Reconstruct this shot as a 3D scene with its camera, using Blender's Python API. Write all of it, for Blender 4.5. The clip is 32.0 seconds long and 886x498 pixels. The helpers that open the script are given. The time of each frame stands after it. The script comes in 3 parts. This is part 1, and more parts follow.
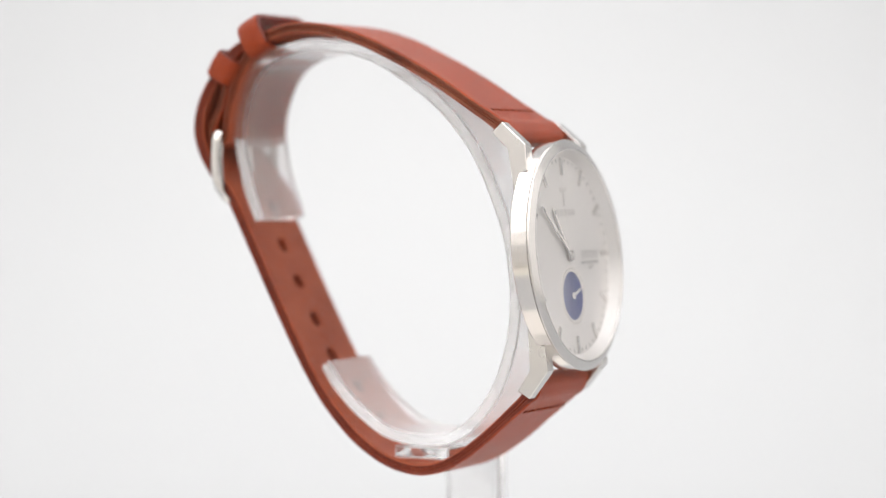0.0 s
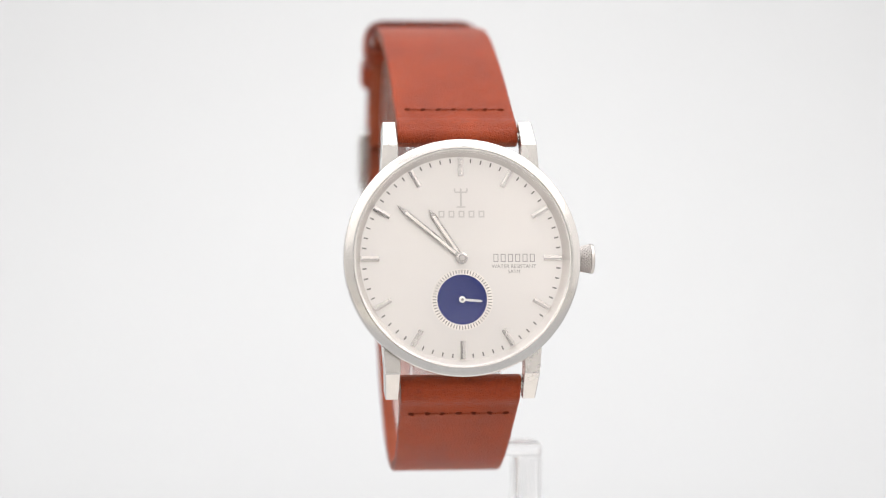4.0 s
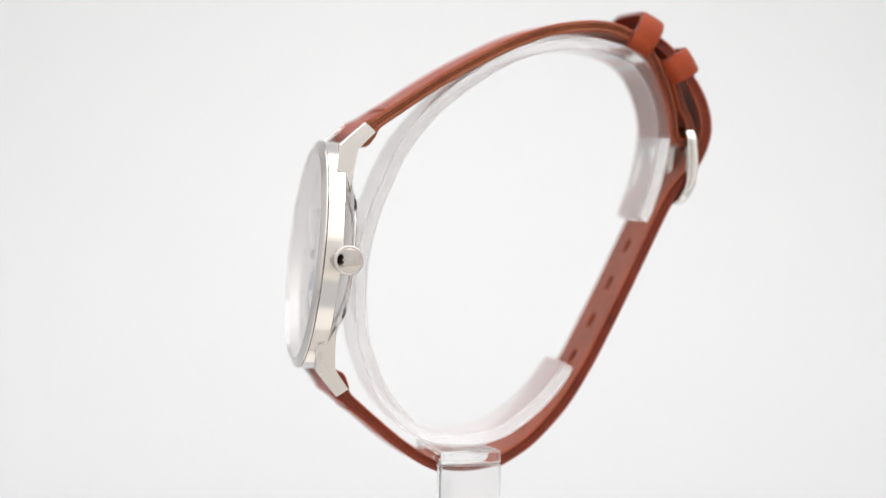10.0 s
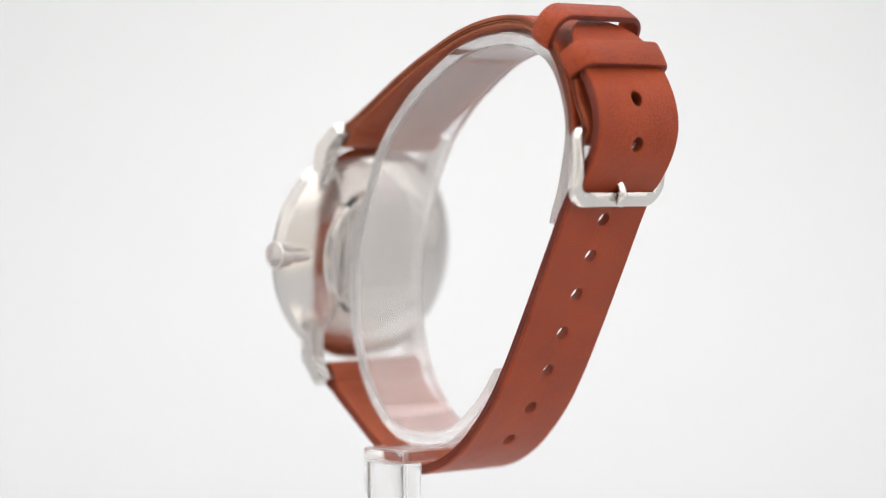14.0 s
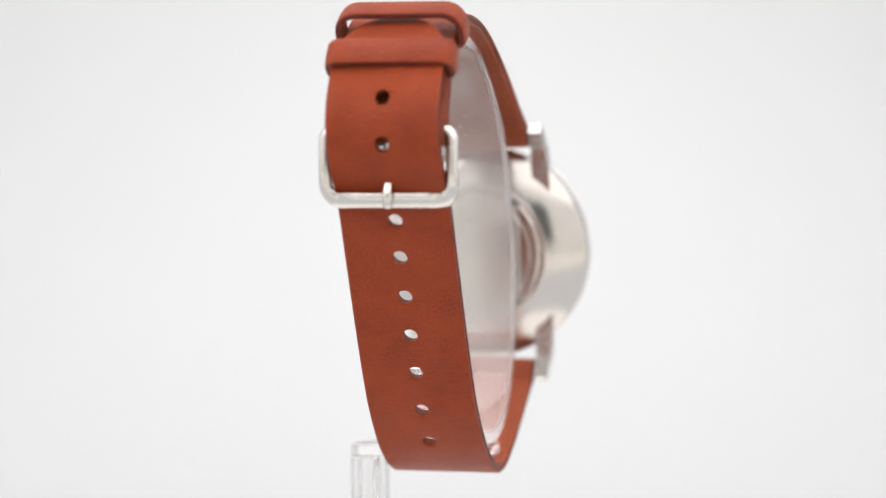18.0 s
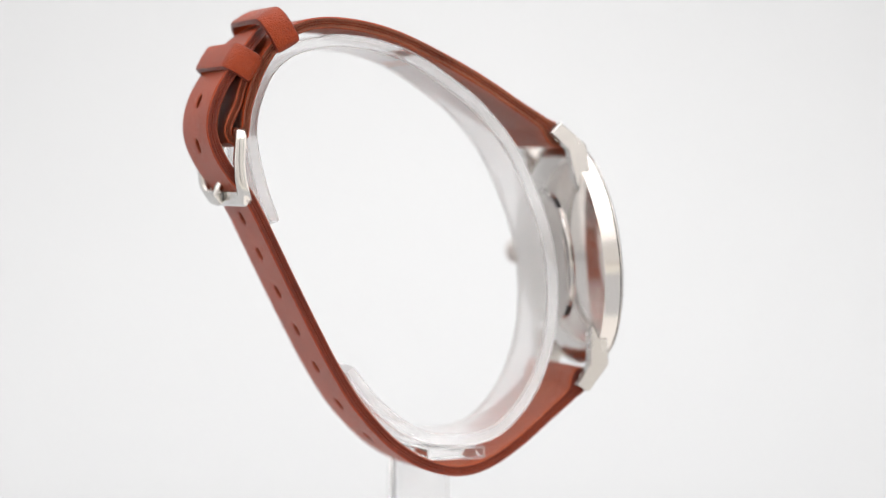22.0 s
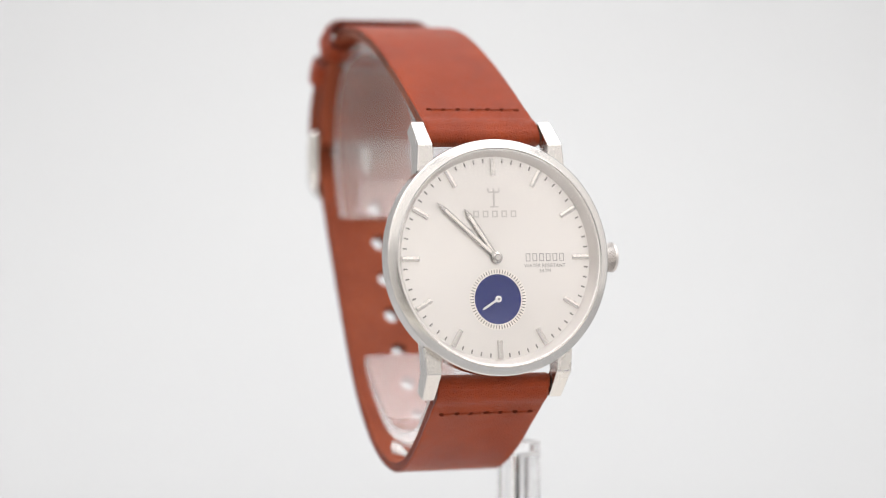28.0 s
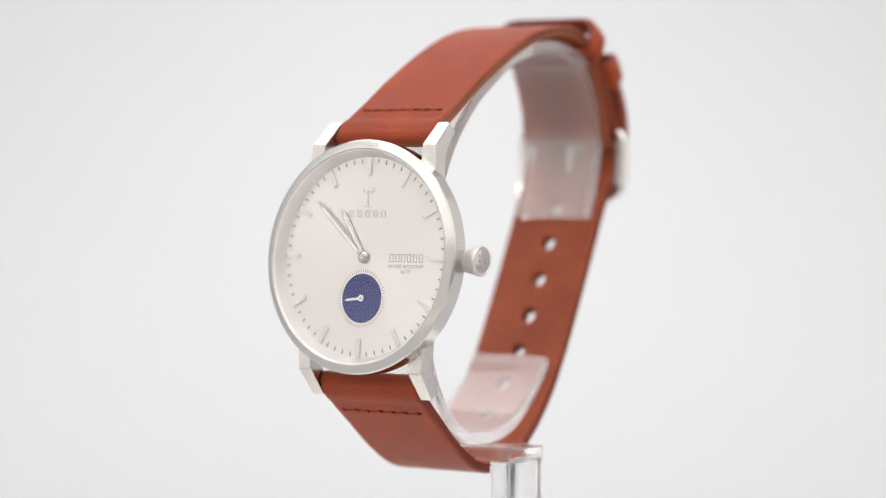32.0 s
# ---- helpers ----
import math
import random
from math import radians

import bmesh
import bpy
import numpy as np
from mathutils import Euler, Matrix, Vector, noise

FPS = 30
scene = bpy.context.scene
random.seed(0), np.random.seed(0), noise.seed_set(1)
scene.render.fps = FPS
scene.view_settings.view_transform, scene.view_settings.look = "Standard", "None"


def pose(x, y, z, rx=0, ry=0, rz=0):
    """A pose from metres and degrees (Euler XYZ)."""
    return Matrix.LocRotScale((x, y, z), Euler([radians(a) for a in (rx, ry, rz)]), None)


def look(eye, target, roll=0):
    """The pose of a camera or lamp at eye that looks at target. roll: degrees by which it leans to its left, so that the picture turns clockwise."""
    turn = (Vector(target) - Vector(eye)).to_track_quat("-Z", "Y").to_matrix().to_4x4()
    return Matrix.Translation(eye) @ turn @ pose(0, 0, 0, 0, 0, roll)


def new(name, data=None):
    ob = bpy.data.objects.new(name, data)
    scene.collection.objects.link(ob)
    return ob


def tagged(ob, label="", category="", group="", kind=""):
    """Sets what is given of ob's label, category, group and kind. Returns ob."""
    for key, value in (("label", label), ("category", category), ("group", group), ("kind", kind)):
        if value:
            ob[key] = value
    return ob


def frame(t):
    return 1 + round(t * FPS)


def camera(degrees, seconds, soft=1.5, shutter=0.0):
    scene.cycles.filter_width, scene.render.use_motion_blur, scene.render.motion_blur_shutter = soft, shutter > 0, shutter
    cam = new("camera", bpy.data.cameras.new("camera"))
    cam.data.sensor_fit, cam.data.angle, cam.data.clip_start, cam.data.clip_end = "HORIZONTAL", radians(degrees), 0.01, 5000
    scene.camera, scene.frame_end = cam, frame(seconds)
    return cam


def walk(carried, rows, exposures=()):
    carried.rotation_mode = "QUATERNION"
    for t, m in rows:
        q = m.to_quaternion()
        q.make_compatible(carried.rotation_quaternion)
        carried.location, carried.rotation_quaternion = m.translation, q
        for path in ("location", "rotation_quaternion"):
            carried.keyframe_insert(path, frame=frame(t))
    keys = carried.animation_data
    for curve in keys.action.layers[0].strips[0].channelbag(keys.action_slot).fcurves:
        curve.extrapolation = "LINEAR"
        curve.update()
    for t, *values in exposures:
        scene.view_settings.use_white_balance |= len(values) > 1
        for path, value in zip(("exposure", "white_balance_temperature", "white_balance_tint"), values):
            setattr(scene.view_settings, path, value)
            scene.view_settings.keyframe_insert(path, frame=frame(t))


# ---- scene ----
# ---- the plan, in millimetres round the turntable's axis ----
RATE, FRONT = -14.387, 4.455          # turn per second, moment when the dial faces the lens
HEIGHT = 0.115                        # height of the watch's middle over the sweep
TILT = 6.23                            # the dial leans back
MM = 0.001


def turn(t):
    return RATE * (t - FRONT)


cam = camera(17.48, 32.0, soft=1.1)
eye_pose = pose(-0.80 * MM, -484.3 * MM, HEIGHT + 15.1 * MM, 90 - 1.789, 0, 0) @ pose(0, 0, 0, 0, 0, -0.06)
walk(cam, [(0, eye_pose), (32, eye_pose)], [(0, -1.53), (9, -1.53), (12, -1.51), (17, -1.51), (19, -1.53), (23.3, -1.53), (24.0, -1.59), (28.0, -1.62), (30.0, -1.58), (32.0, -1.60)])
cam.data.dof.use_dof = True
cam.data.dof.focus_distance = 0.464
cam.data.dof.aperture_fstop = 8.0

# ---- world and lights ----
world = bpy.data.worlds.new("studio_dark")
scene.world = world
world.use_nodes = True
world.node_tree.nodes["Background"].inputs[0].default_value = (0.9, 0.95, 1.0, 1)
world.node_tree.nodes["Background"].inputs[1].default_value = 0.02


def softbox(name, eye, target, size_x, size_y, watts, colour):
    data = bpy.data.lights.new(name, "AREA")
    data.shape, data.size, data.size_y = "RECTANGLE", size_x, size_y
    data.energy, data.color = watts, colour
    ob = new(name, data)
    ob.matrix_world = look(eye, target)
    return ob


softbox("softbox_top", (0, 0.06, 0.945), (0, 0.06, 0), 1.38, 1.06, 28.5, (0.96, 0.98, 1.0))
for side in (-1, 1):
    softbox("softbox_side", (-0.54 * side, -0.38, 0.66), (0, 0.0, 0.12), 0.42, 0.5, 2.9, (1.0, 0.985, 0.98))
    softbox("softbox_front", (0.40 * side, -0.522, 0.57), (0.40 * side, 0.0, 0.57), 0.58, 0.58, 1.9, (1.0, 0.968, 0.94))
    softbox("softbox_wing", (0.70 * side, -0.11, 0.42), (0, -0.11, 0.42), 0.54, 0.75, 0.9 if side < 0 else 1.4, (1.0, 0.968, 0.945))
softbox("softbox_front_top", (0, -0.522, 0.57), (0, 0.0, 0.57), 0.21, 0.58, 0.55, (1.0, 0.968, 0.94))
# unseen fill added so the sweep is brightest in the middle and falls off outwards
back_fill = softbox("backdrop_falloff_fill", (0, 0.12, 0.82), (0, 0.60, 0.125), 0.14, 0.14, 0.55, (1.0, 1.0, 1.0))
back_fill.data.spread = radians(44)


# ---- materials ----
class Nodes:
    """A principled material with a small chain of nodes behind it."""

    def __init__(self, name, base, rough=0.5, metal=0.0, **more):
        self.m = bpy.data.materials.new(name)
        self.m.use_nodes = True
        self.t = self.m.node_tree
        self.p = self.t.nodes["Principled BSDF"]
        self.p.inputs["Base Color"].default_value = (*base, 1)
        self.p.inputs["Roughness"].default_value = rough
        self.p.inputs["Metallic"].default_value = metal
        for k, v in more.items():
            self.p.inputs[k.replace("_", " ")].default_value = v

    def node(self, kind, **ins):
        n = self.t.nodes.new(kind)
        for k, v in ins.items():
            n.inputs[k.replace("_", " ")].default_value = v
        return n

    def link(self, a, b):
        self.t.links.new(a, b)

    def noise(self, scale, detail=4.0, rough=0.55, stretch=None):
        tc = self.t.nodes.new("ShaderNodeTexCoord")
        n = self.node("ShaderNodeTexNoise", Scale=scale, Detail=detail, Roughness=rough)
        src = tc.outputs["Object"]
        if stretch:
            mp = self.t.nodes.new("ShaderNodeMapping")
            mp.inputs["Scale"].default_value = stretch
            self.link(src, mp.inputs["Vector"])
            src = mp.outputs["Vector"]
        self.link(src, n.inputs["Vector"])
        return n.outputs["Fac"]

    def ramp(self, fac, stops):
        r = self.t.nodes.new("ShaderNodeValToRGB")
        while len(r.color_ramp.elements) < len(stops):
            r.color_ramp.elements.new(0.5)
        for e, (pos, col) in zip(r.color_ramp.elements, stops):
            e.position, e.color = pos, (*col, 1)
        self.link(fac, r.inputs["Fac"])
        return r.outputs["Color"]

    def ranged(self, fac, lo, hi):
        n = self.t.nodes.new("ShaderNodeMapRange")
        n.inputs["From Min"].default_value, n.inputs["From Max"].default_value = 0.3, 0.7
        n.inputs["To Min"].default_value, n.inputs["To Max"].default_value = lo, hi
        self.link(fac, n.inputs["Value"])
        return n.outputs["Result"]

    def bump(self, fac, strength, distance, before=None):
        b = self.node("ShaderNodeBump", Strength=strength, Distance=distance)
        self.link(fac, b.inputs["Height"])
        if before:
            self.link(before, b.inputs["Normal"])
        return b.outputs["Normal"]


def mix_colours(k, fac, a, b, kind="MIX"):
    n = k.t.nodes.new("ShaderNodeMix")
    n.data_type, n.blend_type = "RGBA", kind
    for src, slot in ((fac, 0), (a, 6), (b, 7)):
        if isinstance(src, (tuple, float)):
            n.inputs[slot].default_value = src
        else:
            k.link(src, n.inputs[slot])
    return n.outputs[2]


def leather_material(name, dark, mid, light, rough=0.45, grain=1.0):
    k = Nodes(name, mid, rough, Specular_IOR_Level=0.24)
    cloud = k.noise(150, 5, 0.6)
    wear = k.ramp(k.noise(55, 3, 0.5), [(0.34, (0.80, 0.74, 0.70)), (0.55, (1, 1, 1)), (0.72, (1.08, 1.12, 1.15))])
    fine = k.noise(2300, 4, 0.65)
    pores = k.noise(4200, 3, 0.6)
    col = k.ramp(cloud, [(0.32, dark), (0.5, mid), (0.7, light)])
    speck = k.ramp(fine, [(0.34, (0.62, 0.56, 0.52)), (0.48, (1, 1, 1)), (0.7, (1.12, 1.14, 1.16))])
    tc = k.t.nodes.new("ShaderNodeTexCoord")
    cells = k.node("ShaderNodeTexVoronoi", Scale=2600.0)
    cells.feature = "DISTANCE_TO_EDGE"
    k.link(tc.outputs["Object"], cells.inputs["Vector"])
    folds = k.ramp(cells.outputs["Distance"], [(0.0, (0.72, 0.68, 0.66)), (0.12, (1, 1, 1)), (0.5, (1.06, 1.06, 1.06))])
    col = mix_colours(k, 0.55 * grain, col, folds, "MULTIPLY")
    col = mix_colours(k, 0.4, col, wear, "MULTIPLY")
    k.link(mix_colours(k, 0.5, col, speck, "MULTIPLY"), k.p.inputs["Base Color"])
    k.link(k.ranged(fine, rough - 0.06, rough + 0.1), k.p.inputs["Roughness"])
    first = k.bump(cells.outputs["Distance"], 0.8 * grain, 0.0003, k.bump(fine, 0.7 * grain, 0.0004))
    second = k.bump(pores, 0.45 * grain, 0.00010, first)
    k.link(k.bump(cloud, 0.12 * grain, 0.0006, second), k.p.inputs["Normal"])
    return k.m


def metal_material(name, base, rough, brushed=None, amount=0.05):
    k = Nodes(name, base, rough, 1.0)
    smudge = k.noise(220, 4, 0.6)
    k.link(k.ranged(smudge, max(0.02, rough - 0.03), rough + 0.05), k.p.inputs["Roughness"])
    if brushed:
        lines = k.noise(900, 2, 0.5, brushed)
        k.link(k.bump(lines, amount, 0.00004), k.p.inputs["Normal"])
    return k.m


LEATHER = leather_material("cognac_leather", (0.262, 0.0338, 0.0058), (0.302, 0.0405, 0.0070), (0.342, 0.0480, 0.0086), 0.34)
LINING = leather_material("cognac_leather_lining", (0.270, 0.052, 0.019), (0.310, 0.064, 0.024), (0.350, 0.078, 0.030), 0.42, 0.8)
EDGE = leather_material("leather_cut_edge", (0.215, 0.064, 0.028), (0.275, 0.088, 0.039), (0.340, 0.120, 0.057), 0.36, 0.9)
EDGE_DARK = leather_material("burnished_leather_edge", (0.105, 0.0160, 0.0085), (0.142, 0.0215, 0.0105), (0.185, 0.0305, 0.0140), 0.34, 0.7)
EDGE_BROWN = leather_material("brown_leather_edge", (0.130, 0.036, 0.018), (0.175, 0.050, 0.025), (0.240, 0.074, 0.038), 0.36, 0.9)
EDGE_LOW = leather_material("lining_cut_edge", (0.16, 0.026, 0.009), (0.20, 0.034, 0.012), (0.24, 0.044, 0.016), 0.42, 0.8)
THREAD = leather_material("brown_thread", (0.20, 0.034, 0.012), (0.26, 0.044, 0.016), (0.30, 0.055, 0.020), 0.6)
PIT_SHADE = Nodes("stitch_pit_shade", (0.075, 0.014, 0.007), 0.9, Specular_IOR_Level=0.0).m
STEEL = metal_material("polished_steel", (0.65, 0.625, 0.60), 0.09)
SATIN = metal_material("satin_steel", (0.56, 0.525, 0.505), 0.34, (1, 1, 14), 0.06)
BEZEL = metal_material("fine_satin_steel", (0.57, 0.551, 0.535), 0.19)
CASE_STEEL = metal_material("case_band_steel", (0.64, 0.612, 0.588), 0.15)
BACK_STEEL = metal_material("case_back_steel", (0.56, 0.535, 0.515), 0.17)
CROWN_END = metal_material("crown_end_steel", (0.52, 0.487, 0.475), 0.06)
BRUSHED = metal_material("brushed_steel", (0.60, 0.577, 0.557), 0.24, (1, 14, 14), 0.08)
BUCKLE_STEEL = metal_material("buckle_steel", (0.66, 0.64, 0.615), 0.22)
HAND_STEEL = metal_material("hand_steel", (0.52, 0.50, 0.485), 0.25)
BATON_STEEL = metal_material("baton_steel", (0.64, 0.615, 0.595), 0.17)
FLANGE = metal_material("polished_flange", (0.80, 0.77, 0.75), 0.42)
DARK = Nodes("near_black", (0.02, 0.02, 0.022), 0.5).m


def dial_material():
    k = Nodes("silver_sunburst", (0.86, 0.80, 0.76), 0.42, 0.65, Anisotropic=0.5, Specular_IOR_Level=0.3)
    tc = k.t.nodes.new("ShaderNodeTexCoord")
    g = k.t.nodes.new("ShaderNodeTexGradient")
    g.gradient_type = "RADIAL"
    k.link(tc.outputs["Object"], g.inputs["Vector"])
    rays = k.node("ShaderNodeTexNoise", Scale=900.0, Detail=3.0)
    rays.noise_dimensions = "1D"
    k.link(g.outputs["Fac"], rays.inputs["W"])
    k.link(k.ramp(rays.outputs["Fac"], [(0.3, (0.712, 0.679, 0.657)), (0.7, (0.752, 0.718, 0.696))]), k.p.inputs["Base Color"])
    k.link(k.ranged(rays.outputs["Fac"], 0.38, 0.44), k.p.inputs["Roughness"])
    tang = k.t.nodes.new("ShaderNodeTangent")
    tang.direction_type, tang.axis = "RADIAL", "Z"
    k.link(tang.outputs["Tangent"], k.p.inputs["Tangent"])
    return k.m


DIAL = dial_material()
TICK = Nodes("dark_grey_print", (0.19, 0.18, 0.17), 0.5).m
PRINT = Nodes("grey_print", (0.30, 0.28, 0.27), 0.5).m
LOGO = Nodes("applied_logo_metal", (0.56, 0.53, 0.51), 0.35, 0.5).m
BLUE = Nodes("blue_enamel", (0.015, 0.025, 0.150), 0.30).m
PALE_STEEL = metal_material("pale_steel", (0.86, 0.84, 0.82), 0.35)
WHITE_RING = Nodes("pale_ring", (0.85, 0.79, 0.745), 0.4, 0.1).m


def gloss_by_angle(k, straight, power=5.0, most=0.9):
    """Share of light that a clear surface throws back: little straight on, all at a glance."""
    lw = k.node("ShaderNodeLayerWeight", Blend=0.5)
    up = k.t.nodes.new("ShaderNodeMath")
    up.operation = "POWER"
    up.inputs[1].default_value = power
    k.link(lw.outputs["Facing"], up.inputs[0])
    add = k.t.nodes.new("ShaderNodeMath")
    add.operation = "MULTIPLY_ADD"
    add.inputs[1].default_value, add.inputs[2].default_value = most, straight
    k.link(up.outputs[0], add.inputs[0])
    return add.outputs[0]


def clear_pane():
    """Thin crystal: lets the light straight through, with gloss by the angle."""
    k = Nodes("watch_crystal", (1, 1, 1))
    out = k.t.nodes["Material Output"]
    tr = k.t.nodes.new("ShaderNodeBsdfTransparent")
    gl = k.t.nodes.new("ShaderNodeBsdfGlossy")
    gl.inputs["Roughness"].default_value = 0.03
    mx = k.t.nodes.new("ShaderNodeMixShader")
    k.link(gloss_by_angle(k, 0.03, 2.3), mx.inputs[0])
    k.link(tr.outputs[0], mx.inputs[1])
    k.link(gl.outputs[0], mx.inputs[2])
    k.link(mx.outputs[0], out.inputs["Surface"])
    return k.m


CRYSTAL = clear_pane()


def cast_acrylic(name, rough, milk, clear=0.0):
    """Clear cast plastic that bends the light and pipes it along the sheet; milk paints in pale sheen and edge glow."""
    k = Nodes(name, (0.97, 0.955, 0.95), 0.35)
    glass = k.node("ShaderNodeBsdfGlass", Color=(1.0, 0.998, 0.998, 1), Roughness=rough, IOR=1.49)
    k.link(k.bump(k.noise(160, 3), 0.05, 0.0003), glass.inputs["Normal"])
    thin = k.node("ShaderNodeBsdfTranslucent", Color=(0.99, 0.98, 0.975, 1))
    skin = k.node("ShaderNodeBsdfDiffuse", Color=(0.99, 0.98, 0.975, 1))
    pale_sheen = k.node("ShaderNodeMixShader", Fac=0.5)
    k.link(thin.outputs[0], pale_sheen.inputs[1])
    k.link(skin.outputs[0], pale_sheen.inputs[2])
    body = k.node("ShaderNodeMixShader", Fac=milk)
    k.link(glass.outputs[0], body.inputs[1])
    k.link(pale_sheen.outputs[0], body.inputs[2])
    open_share = k.node("ShaderNodeMixShader", Fac=clear)
    k.link(body.outputs[0], open_share.inputs[1])
    k.link(k.node("ShaderNodeBsdfTransparent", Color=(1, 1, 1, 1)).outputs[0], open_share.inputs[2])
    k.link(open_share.outputs[0], k.t.nodes["Material Output"].inputs["Surface"])
    return k.m


# milk whitens faces for reflected light, edges and arrises for piped light
ACRYLIC = cast_acrylic("clear_acrylic", 0.03, 0.22)
ACRYLIC_EDGE = cast_acrylic("clear_acrylic_sawn_edge", 0.25, 0.14, 0.35)
ACRYLIC_ARRIS = cast_acrylic("clear_acrylic_arris", 0.45, 0.25, 0.4)
ACRYLIC_BAR = cast_acrylic("clear_acrylic_bar", 0.05, 0.03)
ACRYLIC_CORNER = cast_acrylic("clear_acrylic_corner", 0.4, 0.08, 0.4)


def fabric_material(name, base):
    k = Nodes(name, base, 0.9)
    n = k.noise(3.0, 3, 0.5)
    lo = tuple(c * 0.985 for c in base)
    k.link(k.ramp(n, [(0.3, lo), (0.7, base)]), k.p.inputs["Base Color"])
    k.link(k.bump(k.noise(900, 2), 0.04, 0.0004), k.p.inputs["Normal"])
    return k.m


SWEEP = fabric_material("white_paper_sweep", (0.443, 0.4435, 0.447))
FRONT_CLOTH = fabric_material("pale_tent_fabric", (0.82, 0.80, 0.778))
TENT = fabric_material("white_tent_fabric", (0.86, 0.855, 0.86))
SIDE_CLOTH = fabric_material("warm_white_tent_fabric", (0.74, 0.725, 0.71))
PLATE = fabric_material("pale_turntable_top", (0.80, 0.765, 0.725))


TABLE = Nodes("pale_table", (0.72, 0.68, 0.61), 0.6).m


# ---- mesh helpers ----
def sharpen(bm, degrees=34):
    bmesh.ops.recalc_face_normals(bm, faces=bm.faces)
    limit = radians(degrees)
    for f in bm.faces:
        f.smooth = True
    for e in bm.edges:
        if len(e.link_faces) == 2 and e.calc_face_angle() > limit:
            e.smooth = False


def part(name, bm, material, parent, label="", place=None, scale=MM, sharp=34):
    """Links a bmesh, drawn in millimetres, as one mesh object under a thing or a part."""
    if scale != 1:
        bmesh.ops.scale(bm, vec=(scale,) * 3, verts=bm.verts)
    sharpen(bm, sharp)
    data = bpy.data.meshes.new(name)
    bm.to_mesh(data)
    bm.free()
    for m in material if isinstance(material, (list, tuple)) else (material,):
        data.materials.append(m)
    ob = new(name, data)
    if parent is not None:
        ob.parent = parent
    if place is not None:
        ob.matrix_basis = place
    if label:
        tagged(ob, label)
    return ob


def twin(name, ob, parent, place):
    """Another object on the same mesh."""
    o = new(name, ob.data)
    o.parent = parent
    o.matrix_basis = place
    return o


def box(bm, x0, x1, y0, y1, z0, z1, bevel=0.0, segments=2):
    vs = [bm.verts.new((x, y, z)) for x in (x0, x1) for y in (y0, y1) for z in (z0, z1)]
    faces = []
    for q in ((0, 1, 3, 2), (4, 6, 7, 5), (0, 4, 5, 1), (2, 3, 7, 6), (0, 2, 6, 4), (1, 5, 7, 3)):
        faces.append(bm.faces.new([vs[i] for i in q]))
    if bevel:
        edges = {e for f in faces for e in f.edges}
        bmesh.ops.bevel(bm, geom=list(edges), offset=bevel, segments=segments, affect="EDGES", profile=0.5)
    return bm


def lathe(bm, profile, steps=96):
    """Turns a profile of (radius, height) round z."""
    rings = []
    for r, z in profile:
        if r < 1e-6:
            rings.append([bm.verts.new((0, 0, z))])
        else:
            rings.append([bm.verts.new((r * math.cos(a), r * math.sin(a), z)) for a in np.linspace(0, 2 * math.pi, steps, endpoint=False)])
    for a, b in zip(rings, rings[1:]):
        for i in range(steps):
            j = (i + 1) % steps
            if len(a) == 1 and len(b) == 1:
                continue
            if len(a) == 1:
                bm.faces.new((a[0], b[i], b[j]))
            elif len(b) == 1:
                bm.faces.new((a[i], a[j], b[0]))
            else:
                bm.faces.new((a[i], a[j], b[j], b[i]))
    return bm


def prism(bm, outline, x0, x1, taper=None, bevel=0.0, segments=2):
    """Extrudes an outline of (y, z) from x0 to x1."""
    a = [bm.verts.new((x0, y, z)) for y, z in outline]
    b = [bm.verts.new((x1, y, z)) for y, z in (taper or outline)]
    faces = [bm.faces.new(a), bm.faces.new(b[::-1])]
    n = len(a)
    for i in range(n):
        faces.append(bm.faces.new((a[i], b[i], b[(i + 1) % n], a[(i + 1) % n])))
    if bevel:
        edges = {e for f in faces for e in f.edges}
        bmesh.ops.bevel(bm, geom=list(edges), offset=bevel, segments=segments, affect="EDGES", profile=0.5)
    return bm


class Path:
    """A smooth line through (y, z) points, walked by its length."""

    def __init__(self, points, fine=24):
        p = np.array(points, float)
        ext = np.vstack([2 * p[0] - p[1], p, 2 * p[-1] - p[-2]])
        out = []
        for i in range(1, len(ext) - 2):
            p0, p1, p2, p3 = ext[i - 1:i + 3]
            for u in np.linspace(0, 1, fine, endpoint=False):
                out.append(0.5 * (2 * p1 + (p2 - p0) * u + (2 * p0 - 5 * p1 + 4 * p2 - p3) * u * u + (3 * p1 - p0 - 3 * p2 + p3) * u ** 3))
        out.append(p[-1])
        self.q = np.array(out)
        self.s = np.concatenate([[0], np.cumsum(np.linalg.norm(np.diff(self.q, axis=0), axis=1))])
        self.length = self.s[-1]

    def at(self, s):
        return np.array([np.interp(s, self.s, self.q[:, 0]), np.interp(s, self.s, self.q[:, 1])])

    def along(self, s):
        d = self.at(min(s + 0.35, self.length)) - self.at(max(s - 0.35, 0))
        return d / np.linalg.norm(d)

    def out(self, s):
        d = self.along(s)
        return np.array([-d[1], d[0]])

    def nearest(self, y, z):
        return self.s[np.argmin(((self.q - (y, z)) ** 2).sum(1))]


